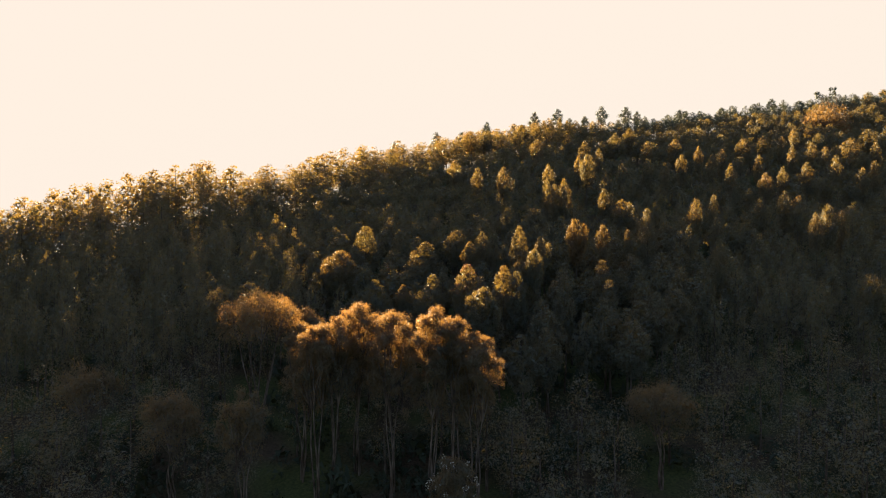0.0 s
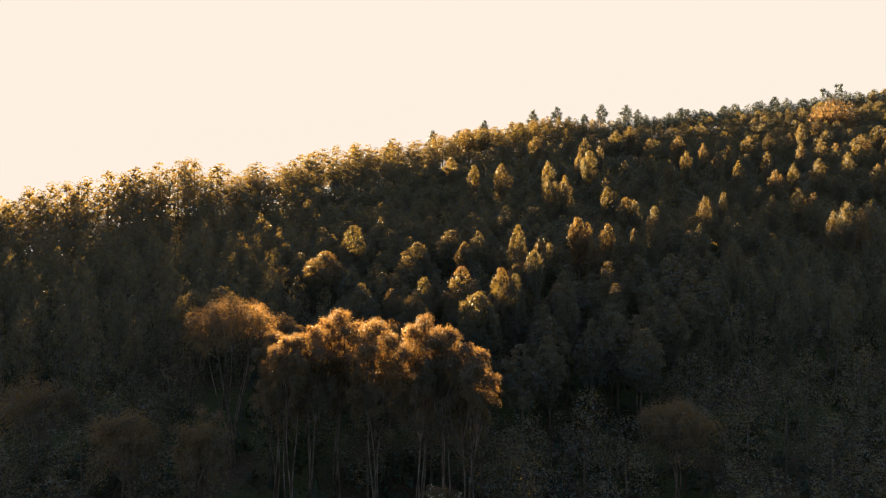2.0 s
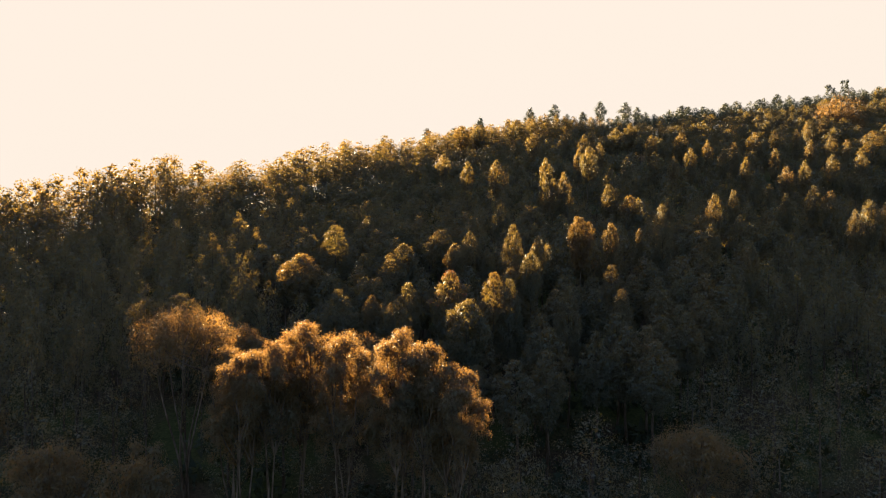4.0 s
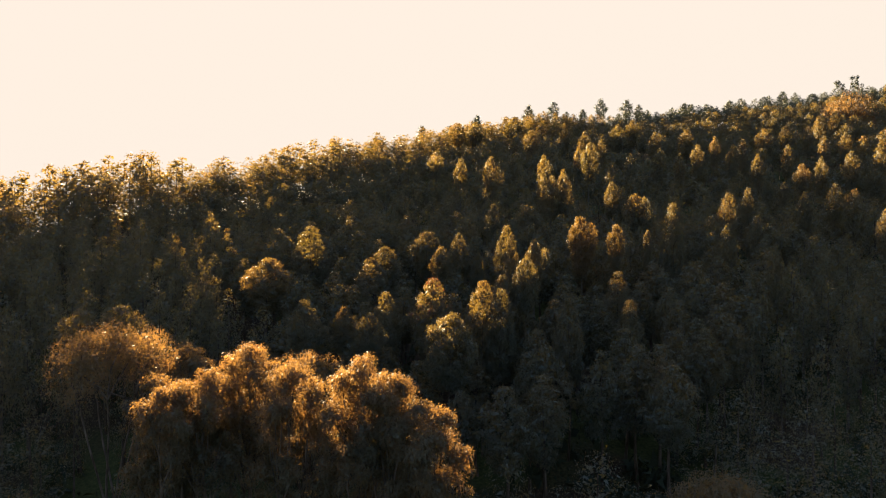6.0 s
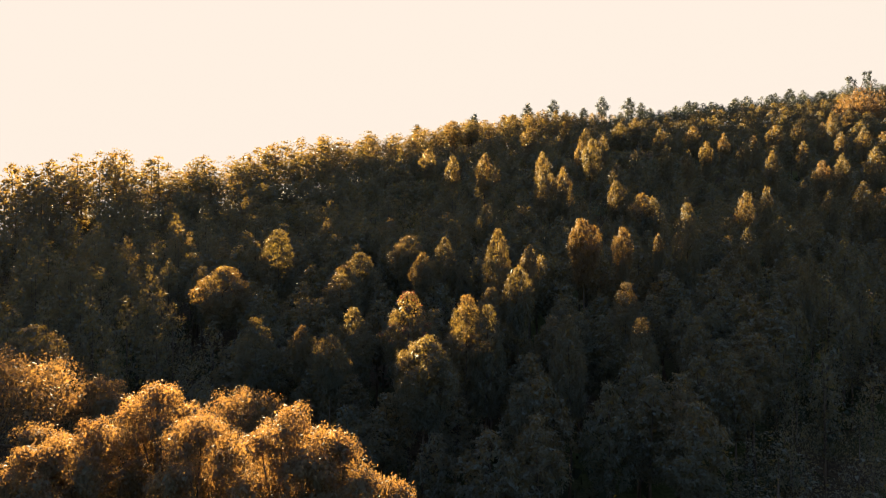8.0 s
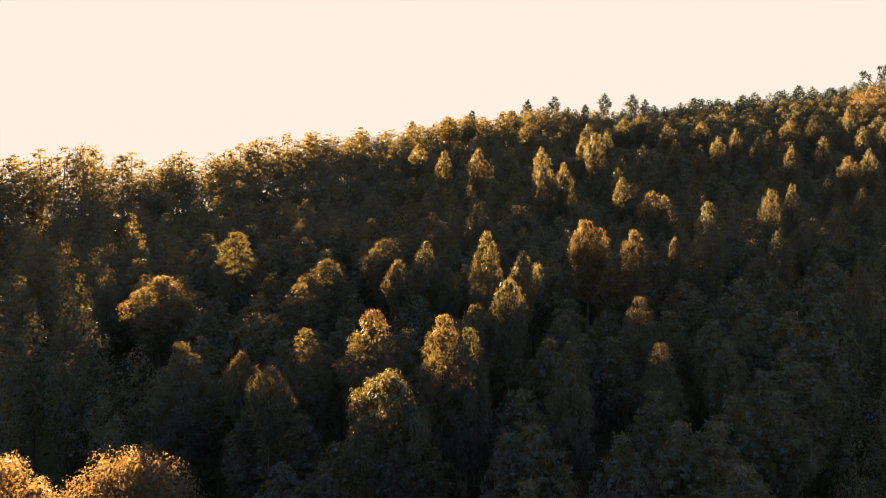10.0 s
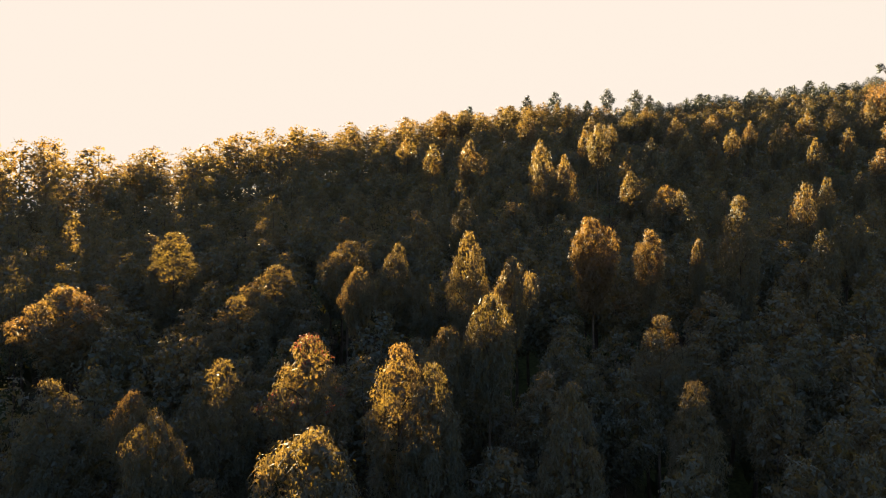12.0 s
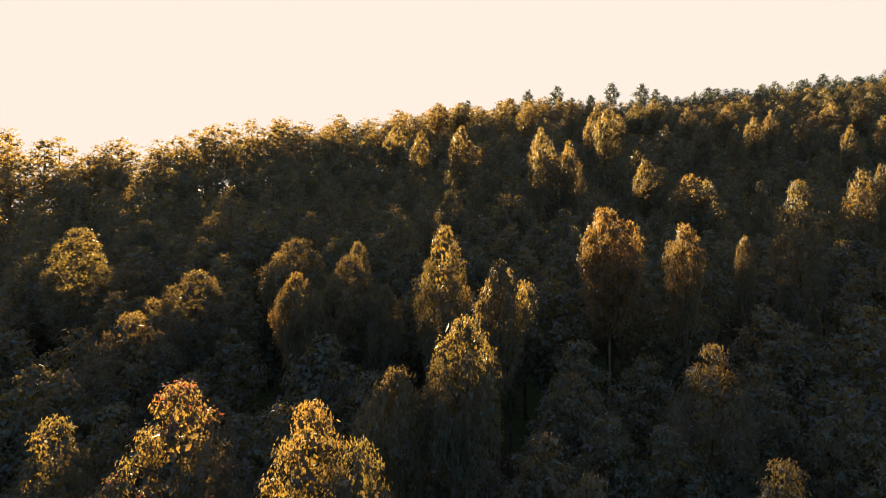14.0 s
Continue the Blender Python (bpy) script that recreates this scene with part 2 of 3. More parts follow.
def leaves(rng, centres, radii, count, length, width, squash=1.0, droop=0.3, hang=0.7, heart=0.16, face=0.3, outward=0.55, blade=4):
    """Hanging lance-shaped leaves (blade 4) or simpler pointed ones (blade 3) on the outside of round sprays; those that would sit inside a neighbouring spray are left out."""
    centres, radii = np.asarray(centres, float), np.asarray(radii, float)
    pick = rng.choice(len(radii), count * 3, p=radii ** 2 / (radii ** 2).sum())
    way = unit(rng.normal(size=(count * 3, 3)) + (0, 0, 0.35))
    rim = centres[pick] + way * radii[pick][:, None] * 0.85
    gap = np.linalg.norm(rim[:, None] - centres[None], axis=2) - radii[None] * 0.8
    order = np.argsort(gap.min(1) < 0, kind="stable")[:count]
    pick, way = pick[order], way[order]
    core = rng.random(count) < heart          # larger unseen leaves added deep inside stop light passing through the crown
    reach = radii[pick] * np.where(core, 0.15 + 0.4 * rng.random(count), 0.62 + 0.42 * rng.random(count) ** 0.7)
    # twigs: leaves gather in small bunches
    p = centres[pick] + way * reach[:, None] * (1, 1, squash)
    bunch = rng.integers(0, max(2, count // 14), count)
    jitter = rng.normal(size=(max(2, count // 14), 3)) * 0.14
    p += jitter[bunch] * radii[pick][:, None]
    p[:, 2] -= droop * rng.random(count) ** 2 * radii[pick]
    axis = unit(np.array((0, 0, -hang)) + way * outward + rng.normal(size=(count, 3)) * 0.4)
    flat = unit(np.cross(axis, way * face + unit(rng.normal(size=(count, 3))) * (1.0 - face)))   # blades turned partly outwards
    big = np.where(core, 1.6, 1.0)[:, None]
    ln = length * (0.6 + 0.7 * rng.random(count))[:, None] * big
    wd = width * (0.7 + 0.6 * rng.random(count))[:, None] * 0.5 * big ** 2.2
    if blade == 3:
        v = np.stack([p - flat * wd, p + flat * wd, p + axis * ln], 1).reshape(-1, 3)
        return v, np.arange(3 * count).reshape(-1, 3)
    bend = np.cross(axis, flat) * ln * 0.12
    v = np.stack([p, p + axis * ln * 0.45 + flat * wd + bend, p + axis * ln, p + axis * ln * 0.45 - flat * wd + bend], 1).reshape(-1, 3)
    return v, np.arange(4 * count).reshape(-1, 4)


def crown_width(u, tip, full):
    """Half-width of a crown, as a share of its widest, at a share u of its length below the tip."""
    return (u / full) ** tip if u < full else 1.0 - 0.5 * ((u - full) / (1.0 - full)) ** 1.5


def crown_sprays(rng, top, length, radius, sprays, tip=0.72, full=0.55, puff=0.21):
    """Many small sprays over an uneven cone or dome with boughs that stand out: centres and radii."""
    c, r = [], []
    boughs = [(rng.random() * 6.283, 0.2 + 0.7 * rng.random(), 0.1 + 0.28 * rng.random()) for _ in range(7)]
    for i in range(sprays):
        u = 0.03 + 0.97 * ((i + 0.5) / sprays) ** 0.68
        p = crown_width(u, tip, full)
        a = i * 2.39996 + rng.normal() * 0.3
        swell = 0.86 + sum(k * math.exp(-((u - h) / 0.14) ** 2) * max(0.0, math.cos(a - b)) ** 3 for b, h, k in boughs)
        rr = radius * puff * (0.7 + 0.6 * rng.random()) * (0.62 + 0.38 * p)
        out = max(0.0, radius * p * swell * (0.86 + 0.16 * rng.random()) - rr * 0.75)
        c.append((out * math.cos(a), out * math.sin(a), top - u * length - rr * 0.4 + rng.normal() * 0.12))
        r.append(rr)
    for a in (0.4, 2.4, 4.6):
        c.append((0.1 * radius * math.cos(a), 0.1 * radius * math.sin(a), top - 0.2 * radius))
        r.append(0.17 * radius)
    return np.array(c), np.array(r)


def inner_blockers(rng, top, length, radius, tip, full, count, size, blade=4):
    """Dense broad leaves added round the trunk, unseen deep inside the crown, that keep the light from passing through.
    """
    us = np.linspace(0.14, 0.95, 9)
    wide = np.array([radius * 0.5 * crown_width(u, tip, full) for u in us])
    c = np.stack([np.zeros(9), np.zeros(9), top - us * length - 0.25 * wide], 1)
    return leaves(rng, c, wide, count, size, size * 0.75, face=0.8, heart=0.0, outward=0.0, blade=blade)


def leaning(rng, height, bend):
    t = np.linspace(0, 1, 8)
    a = rng.random() * 6.28
    sway = bend * np.sin(t * math.pi) + 0.06 * np.sin(t * 6.283)
    return np.stack([sway * math.cos(a), sway * math.sin(a), t * height], 1)


def part(name, arrays, mat, parent, label="", smooth=False):
    ob = new(name, mesh_arrays(name, arrays[0], arrays[1], [mat], smooth=smooth))
    ob.parent = parent
    return tagged(ob, label, kind="stuff" if name in ("crown", "foliage_clump") else "")


def plantation_tree(seed, count, length, width, tip=0.46, full=0.42, red_tips=False, leaf=LEAF, blade=4, long=9.6, sprays=80, puff=0.21):
    """A slender eucalyptus 18 m tall with a bare lower trunk and a crown 2.3 m in radius: root at the foot, tip right above it."""
    rng = np.random.default_rng(seed)
    root = new("eucalyptus_tree")
    line = leaning(rng, 16.2, 0.3)
    part("trunk", tube(line, np.linspace(0.17, 0.015, 8), 7), BARK, root, smooth=True)
    long *= (0.94 + 0.12 * rng.random())
    c, r = crown_sprays(rng, 18.0, long, 2.3, sprays, tip, full, puff)
    for k in range(6):
        j = 8 + k * (sprays - 10) // 6
        foot = np.array((np.interp(c[j, 2] - 1.2, line[:, 2], line[:, 0]), np.interp(c[j, 2] - 1.2, line[:, 2], line[:, 1]), c[j, 2] - 1.2))
        mid = (foot + c[j]) / 2 + (0, 0, 0.15)
        part("branch", tube([foot, mid, c[j]], [0.05, 0.035, 0.012], 5), BARK, root, smooth=True)
    inside = inner_blockers(rng, 18.0, long, 2.3, tip, full, 480 if count > 6000 else 240, 0.36 if count > 6000 else 0.44, blade)
    part("crown", join([leaves(rng, c, r, count, length, width, droop=0.8, hang=1.0, face=0.6, outward=0.25, heart=0.16, blade=blade), inside]), leaf, root)
    if red_tips:
        high = c[c[:, 2] > 16.3]
        tips = np.concatenate([high + (0, 0, 0.1), c[12:22] * (1.08, 1.08, 1.0)])
        part("crown", leaves(rng, tips, np.full(len(tips), 0.3), 900, length * 0.55, width, hang=0.5), NEW_LEAF, root, "reddish new growth at the top").name = "new_growth"
    return root


def gum_tree(seed, height, spread, deep, count, stems=4, lobes=9, leaf=GUM_LEAF, size=0.148, tuft=1.0, thick=1.0, skirt=1.0):
    """A broad old gum: pale stems that fan out from the foot to a billowing dome of drooping sprays."""
    rng = np.random.default_rng(seed)
    root = new("gum_tree")
    tops = []
    for k in range(lobes):
        a = k * 2.39996 + rng.normal() * 0.3
        f = math.sqrt((k + 0.4) / lobes)
        rr = spread * tuft * (0.27 + 0.15 * rng.random()) * (0.9 if k % 2 else 1.0)
        out = f * (spread - rr * 0.7)
        z = height - rr * 0.95 - (f ** 2) * deep * (0.25 + 0.35 * rng.random()) - (skirt * deep * (0.22 + 0.5 * rng.random()) if k % 2 else 0.0)
        tops.append((out * math.cos(a), out * math.sin(a), z, rr))
    tops = np.array(tops)
    stem_top = []
    for s in range(stems):
        mine = tops[s::stems]
        head = mine[:, :3].mean(0) * (1.0, 1.0, 1) - (0, 0, deep * 0.55)
        head[2] = max(head[2] - 1.5, height * 0.42)
        foot = np.array((rng.normal() * 0.35, rng.normal() * 0.35, 0))
        t = np.linspace(0, 1, 7)[:, None]
        line = foot * (1 - t) + head * t
        line[:, :2] *= 0.7 + 0.3 * t
        line[:, :2] += 0.2 * np.sin(t * 6 + rng.random(2) * 6)
        part("stem", tube(line, thick * np.linspace(0.13, 0.06, 7), 7), PALE_BARK, root, "pale smooth gum stem", smooth=True)
        stem_top.append(line[-1])
    crown, highest = None, 0.0
    share = tops[:, 3] ** 2 / (tops[:, 3] ** 2).sum()
    for k, (x, y, z, rr) in enumerate(tops):
        start = stem_top[k % stems]
        end = np.array((x, y, z))
        mid = (start + end) / 2 + rng.normal(size=3) * 0.25
        part("limb", tube([start, mid, end], np.array((0.1, 0.07, 0.025)) * thick, 6), PALE_BARK, root, smooth=True)
        n_sub = 12
        d = unit(rng.normal(size=(n_sub, 3)) + (0, 0, 0.25))
        sub = end + d * rr * (0.66, 0.66, 0.58) * (0.75 + 0.4 * rng.random((n_sub, 1)))
        sub_r = rr * (0.36 + 0.18 * rng.random(n_sub))
        hang = end + (rng.normal(size=(6, 3)) * (0.5, 0.5, 0.5) - (0, 0, 0.6 + 0.9 * skirt)) * rr     # sprays that hang below
        arrays = leaves(rng, np.concatenate([sub, hang]), np.concatenate([sub_r, np.full(6, rr * 0.42)]), int(1.35 * count * share[k]) + 20, size, size * 0.5, 1.0, 0.5, 0.7, 0.12, 0.7, 0.3, 3)
        # unseen broad leaves added inside each clump to block the sun
        if tuft == 1.0:
            arrays = join([arrays, leaves(rng, sub * 0.35 + end * 0.65, sub_r * 0.8, 50, size * 3.0, size * 2.0, face=0.8, heart=0.0, outward=0.0, blade=3)])
        if crown is None:
            crown = part("crown", arrays, leaf, root)
        else:
            part("foliage_clump", arrays, leaf, crown)
        highest = max(highest, float(arrays[0][:, 2].max()))
    root.scale = (1, 1, height / highest)
    return root


rng_place = np.random.default_rng(7)
taken = []


def set_tree(proto, x, y, height, radius, label):
    m = pose(x, y, float(ground_z(x, y)) - 0.1, 0, 0, rng_place.random() * 360)
    ob = copy_thing(proto, m)
    s = radius / 2.3
    ob.scale = (s, s, height / 18.0)
    taken.append((x, y, radius))
    return tagged(ob, label, "tree", "eucalyptus trees on the slope")


near_protos = [plantation_tree(s, 12000, 0.185, 0.052, red_tips=s == 11) for s in (12, 13, 14, 11)]
slim_protos = [plantation_tree(s, 9000, 0.18, 0.064, 0.56, 0.36, blade=3, long=5.6, sprays=70, puff=0.24) for s in (16, 17, 18)]
copper_proto = plantation_tree(84, 11500, 0.2, 0.062, 0.46, 0.32, blade=3, long=6.4, puff=0.23, leaf=COPPER_LEAF)
dome_protos = [plantation_tree(s, 11500, 0.19, 0.064, 0.46, 0.32, blade=3, long=7.4, puff=0.23) for s in (81, 82, 83)]
mid_protos = [plantation_tree(s, 3600, 0.25, 0.11, 0.5, 0.4, blade=3, long=7.6, puff=0.24) for s in (21, 22, 23, 24, 25)]
mid_domes = [plantation_tree(s, 3800, 0.25, 0.11, 0.46, 0.34, blade=3, long=7.0, puff=0.24) for s in (26, 27, 28)]
far_protos = [plantation_tree(s, 2300, 0.33, 0.15, f, 0.36, blade=3, long=8.6, puff=0.25) for s, f in ((51, 0.5), (52, 0.45), (53, 0.55), (54, 0.48))]
fill_protos = [plantation_tree(s, 2250, 0.28, 0.145, f, 0.4, blade=3, puff=0.24) for s, f in ((35, 0.5), (36, 0.6), (37, 0.45), (38, 0.55), (39, 0.5))]
shade_protos = [plantation_tree(s, 5200, 0.22, 0.09, f, 0.52, blade=3) for s, f in ((31, 0.6), (32, 0.55), (33, 0.45), (34, 0.5))]
crest_protos = [plantation_tree(s, 1700, 0.36, 0.15, 0.5, 0.4, leaf=DIM_CREST_LEAF, blade=3, long=8.0, sprays=26, puff=0.33) for s in (41, 42, 43, 44)]

# Trees that stand above their neighbours: x, y, height of the tip above the eye's first height, crown radius.
POINTED_NEAR = [
    (4.1, 102.8, -2.4, 2.9), (9.9, 100.2, -2.5, 2.5), (11.9, 98.5, -3.4, 2.3), (-1.8, 104.1, -4.1, 2.4), (-11.3, 101.5, -4.9, 2.8),
    (15.6, 104.5, 0.1, 1.9), (-6.7, 102.3, -5.8, 1.6), (-2.9, 97.3, -6.0, 1.8), (28.5, 109.2, -1.8, 2.5), (-5.2, 117.4, -0.9, 3.2),
    (5.1, 118.0, 1.6, 1.7), (8.0, 126.0, 3.8, 1.3), (14.8, 118.7, 4.8, 2.1), (17.9, 112.0, 2.5, 1.7), (31.6, 120.6, 5.0, 1.6),
    (41.4, 123.8, 8.5, 2.3), (-16.7, 130.7, 5.1, 3.5), (37.7, 124.5, 4.2, 0.9), (12.7, 104.5, -2.1, 1.9), (27.5, 101.0, -4.9, 2.0),
    (19.5, 98.0, -4.4, 2.2),
]
DOMED_NEAR = [
    (6.1, 93.6, -5.8, 3.0), (-3.6, 123.6, 1.6, 3.0), (2.9, 127.4, 4.1, 2.8), (8.0, 122.0, 2.7, 2.2), (10.7, 121.0, 0.7, 1.5),
    (26.7, 122.0, 6.1, 2.6), (-19.9, 116.8, -0.2, 3.8),
]
POINTED_MIDDLE = [
    (15.6, 146.0, 10.1, 2.3), (59.3, 142.8, 11.9, 2.0), (66.5, 150.0, 13.6, 1.4), (29.0, 158.7, 17.1, 2.4), (31.5, 158.0, 15.7, 1.8),
    (43.5, 165.0, 16.6, 2.0), (45.9, 150.0, 11.6, 2.2), (52.2, 150.0, 11.6, 1.4), (82.4, 172.0, 17.7, 1.6), (86.5, 172.0, 17.3, 1.4),
    (60.1, 134.0, 7.2, 1.6), (51.3, 126.2, 5.2, 2.0), (50.4, 110.8, 2.0, 1.3), (78.1, 150.0, 12.9, 1.8), (103.8, 173.9, 25.1, 2.3),
    (119.1, 170.0, 15.9, 2.0), (78.8, 129.0, 7.7, 1.8), (81.7, 129.4, 9.7, 2.3), (85.7, 131.0, 8.6, 1.7), (4.2, 213.8, 31.5, 2.5),
    (10.7, 190.0, 25.6, 2.3), (17.7, 180.0, 24.3, 2.6), (28.2, 165.0, 19.3, 1.6),
]
DOMED_MIDDLE = [
    (44.8, 163.0, 15.0, 2.6), (43.9, 150.0, 12.4, 2.6), (92.5, 174.8, 22.1, 2.3), (106.8, 170.0, 20.2, 2.5), (113.6, 170.0, 18.3, 2.8),
    # the two at x -31.2 and -35.4 are added to shade the lone gum
    (69.1, 98.7, -3.8, 2.4), (-31.2, 98.6, -5.2, 3.0), (-35.4, 97.4, -5.6, 3.0), (45.0, 190.0, 29.8, 2.8),
]
ON_THE_CREST = [
    (-27.0, 340.0, 60.2, 4.2), (-3.7, 352.0, 67.6, 5.0), (11.0, 360.0, 69.3, 4.0), (26.9, 372.0, 78.2, 3.8), (59.0, 392.0, 88.6, 4.6),
    (73.8, 392.0, 90.4, 4.4), (81.4, 392.0, 84.3, 3.4), (91.1, 392.0, 86.0, 3.4), (101.9, 392.0, 92.5, 4.2), (117.6, 392.0, 91.6, 4.6),
    (124.6, 392.0, 88.7, 3.6), (152.4, 392.0, 89.9, 4.4), (179.2, 392.0, 90.9, 4.6), (200.0, 392.0, 93.5, 4.4), (211.1, 392.0, 96.8, 4.4),
    (229.2, 392.0, 95.6, 4.6),
]
FAR_UP = [
    (83.9, 144, 12.9, 2.1), (83.2, 148.5, 14.3, 2.1), (117.8, 171, 23.2, 2.1), (33.4, 168.5, 19.9, 1.9),
    (126.3, 178.5, 26.1, 2.1), (99.8, 179, 24.3, 2.1), (48.4, 181, 23.2, 2.1), (89.4, 189.5, 26.9, 2.1), (123.5, 191.5, 29.8, 2.1),
    (70.3, 193.5, 27.5, 2.1), (56, 190.5, 26.9, 2.1), (33.3, 193.5, 27.3, 2.1), (104.6, 202, 31.5, 2.1), (145, 204.5, 36, 2.2),
    (66.8, 199.5, 30, 2.1),
    (91.2, 207, 32.3, 2.1),
]
HIGH_UP = [
    (129.9, 207, 35.1, 2.2), (81.9, 209.5, 32.7, 2.1), (121.8, 212.5, 36.1, 2.1), (46.8, 210.5, 32.6, 2.1),
    (131, 216.5, 38.1, 2.1), (145.2, 217, 39.8, 3.6), (99.7, 218, 36, 2.4), (95.2, 227.5, 38.7, 2.1), (58.2, 228.5, 37.8, 2.1),
    (160.3, 230, 45.4, 3.9), (130.3, 234.5, 43.5, 2.2), (117.1, 238, 43.3, 3.4), (126.2, 240, 44.8, 3.5), (81.4, 243.5, 43, 2.9),
    (94.6, 249, 45.1, 3.6), (56.9, 246, 43.9, 2.4), (147.3, 255.5, 51.7, 2.5), (39.1, 253.5, 45.7, 3.6), (158.4, 263, 55.1, 3.1),
    (78.4, 277.5, 53.1, 3.4), (57.8, 282.5, 54.1, 2.8), (89, 291.5, 57.7, 3.5), (13.2, 296, 57.3, 5), (21.6, 300, 58.6, 4.4),
    (41.8, 324, 66.3, 5.5),
]
for rows, protos, label in (
    (POINTED_NEAR, near_protos, "tall eucalyptus with pointed crown of golden sunlit drooping leaves"),
    (DOMED_NEAR, dome_protos, "round-crowned eucalyptus with golden sunlit leaves above its neighbours"),
    (POINTED_MIDDLE, mid_protos, "tall eucalyptus with golden sunlit crown above its neighbours"),
    (DOMED_MIDDLE, mid_domes, "broad round-crowned eucalyptus with sunlit golden-brown leaves"),
    (FAR_UP, far_protos, "eucalyptus with golden sunlit crown high on the slope"),
    (HIGH_UP, far_protos, "eucalyptus with small golden sunlit crown just below the skyline"),
    (ON_THE_CREST, crest_protos, "tall feathery eucalyptus standing against the sky on the crest"),
):
    for k, (x, y, tip, r) in enumerate(rows):
        kin = slim_protos if r < 1.95 and protos is near_protos else near_protos[:3] if protos is near_protos else protos
        if (x, y) == (4.1, 102.8):
            kin = near_protos[3:]
        elif (x, y) == (26.7, 122.0):
            kin = [copper_proto]
        set_tree(kin[k % len(kin)], x, y, tip - float(ground_z(x, y)) + 0.1, r, label)
# Broad gums at the foot of the slope: x, y, height of the top above the eye's first height, spread, depth of the dome, leaves, stems, lobes.
GUMS = [
    (-11.3, 79.6, -6.7, 3.8, 8.0, 24000, 4, 20),
    (-13.6, 76.2, -8.3, 3.2, 8.0, 17000, 3, 16),
    (-15.6, 74.2, -9.2, 3.0, 8.0, 14000, 3, 14),
    (-18.0, 78.4, -9.0, 3.2, 7.0, 12000, 3, 14),
    (-7.4, 85.4, -8.3, 4.6, 6.5, 20000, 4, 20),
    (-6.2, 74.3, -7.3, 3.3, 8.5, 18000, 3, 16),
    (-1.1, 73.3, -6.7, 3.9, 9.0, 26000, 4, 20),
    (1.4, 72.4, -7.7, 3.1, 9.0, 16000, 3, 16),
    (3.9, 70.4, -9.3, 3.2, 9.0, 20000, 3, 16),
]
# Single gums apart from them.
LONE_GUMS = [
    (-25.7, 86.1, -5.6, 6.4, 4.4, 13500, 5, 20),
    (-19.9, 89.5, -8.1, 3.0, 5.0, 9000, 3, 12),
    (27.0, 75.4, -16.0, 4.9, 5.0, 12000, 4, 18),
    (-32.7, 73.0, -16.5, 4.6, 6.5, 10000, 4, 16),
    (-23.0, 70.0, -15.6, 3.7, 6.0, 8000, 3, 14),
    (-49.4, 84.0, -15.3, 5.3, 6.0, 8000, 4, 14),
    (1.0, 65.5, -21.9, 3.0, 4.0, 7000, 3, 10),
]
for k, (x, y, top, spread, deep, count, stems, lobes) in enumerate(GUMS + LONE_GUMS):
    low = float(ground_z(x, y)) - 0.15
    g = gum_tree(100 + k, top - low, spread, deep, count, stems, lobes, skirt=0.3 if x < -25 or x > 20 else 1.0)
    g.location = (x, y, low)
    g.rotation_euler = (0, 0, k * 1.1)
    taken.append((x, y, spread * 0.8))
    tagged(g, "broad old gum with pale fanning stems and a golden-brown dome", "tree", "gums at the foot of the slope")


# The low gum in front of the others carries a few pale flecks on the side that faces the open valley.
rng_fleck = np.random.default_rng(9)
fleck_at = np.array([(3.0 * f * math.cos(a), 3.0 * f * math.sin(a), 10.9 - 3.4 * f * f + 0.3 * rng_fleck.normal()) for f, a in ((math.sqrt(0.1 + 0.9 * rng_fleck.random()), rng_fleck.random() * 6.283) for _ in range(34))])
part("blossoms", leaves(rng_fleck, fleck_at, np.full(34, 0.22), 300, 0.13, 0.1, hang=0.1, heart=0.0), PALE_FLECK, g, "small pale flecks")
tagged(g, "low dark-leaved gum sprinkled with small pale flecks", "tree")

# On the crest: a broad russet gum, and behind it a gaunt tall one with a few thin tufts.
russet = gum_tree(140, 22.5, 12.5, 10.0, 2700, 4, 22, RUSSET_LEAF, 0.75, 0.98, 2.0)
gaunt = gum_tree(143, 29.5, 7.0, 6.0, 420, 3, 9, DIM_CREST_LEAF, 0.6, 0.40, 1.8)
for g, x, y, r, label in (
    (russet, 191.0, 303.0, 9.0, "broad russet-leaved gum rising above the forest on the crest"),
    (gaunt, 195.0, 309.0, 4.0, "tall gaunt gum with sparse dark tufts against the sky"),
):
    g.location = (x, y, float(ground_z(x, y)) - 0.15)
    taken.append((x, y, r))
    tagged(g, label, "tree")


# ---- the rest of the forest ----
def wanted(x, y):
    """Inside the part of the hill that the flight can see, and off the chosen trees."""
    if y < 58 or x > 0.727 * y + 9 or x < -0.75 * y - 12 or -0.75 * x + 0.66 * y > 213 or y > 403:
        return False
    if y < 69 and -36 < x < 9 or y < 74 and abs(x - 0.36 * y) < 5:      # glades in front of the gums
        return False
    return all((x - a) ** 2 + (y - b) ** 2 > (r * 0.75 + 1.5) ** 2 for a, b, r in taken)


spots = []
y = 58.0
while y < 408:
    step = (6.2 if y < 92 else 4.5) + (3.9 if y < 366 else 1.8) * min(1.0, max(0.0, (y - 110) / 130.0))
    x = -330.0
    while x < 350:
        px, py = x + rng_place.normal() * step * 0.24, y + rng_place.normal() * step * 0.24
        if wanted(px, py):
            spots.append((px, py, step))
        x += step
    y += step * 0.92


def rise(x):
    """The forest stands taller past the first trees of the row that the flight ends over."""
    return 0.8 * min(1.0, max(0.0, (x - 8.0) / 8.0))


SUNNY = [r for rows in (POINTED_NEAR, DOMED_NEAR, POINTED_MIDDLE, DOMED_MIDDLE, FAR_UP) for r in rows if r[1] > 104 and r[0] > -25 and (r[0] < 18 or r[1] > 112)]


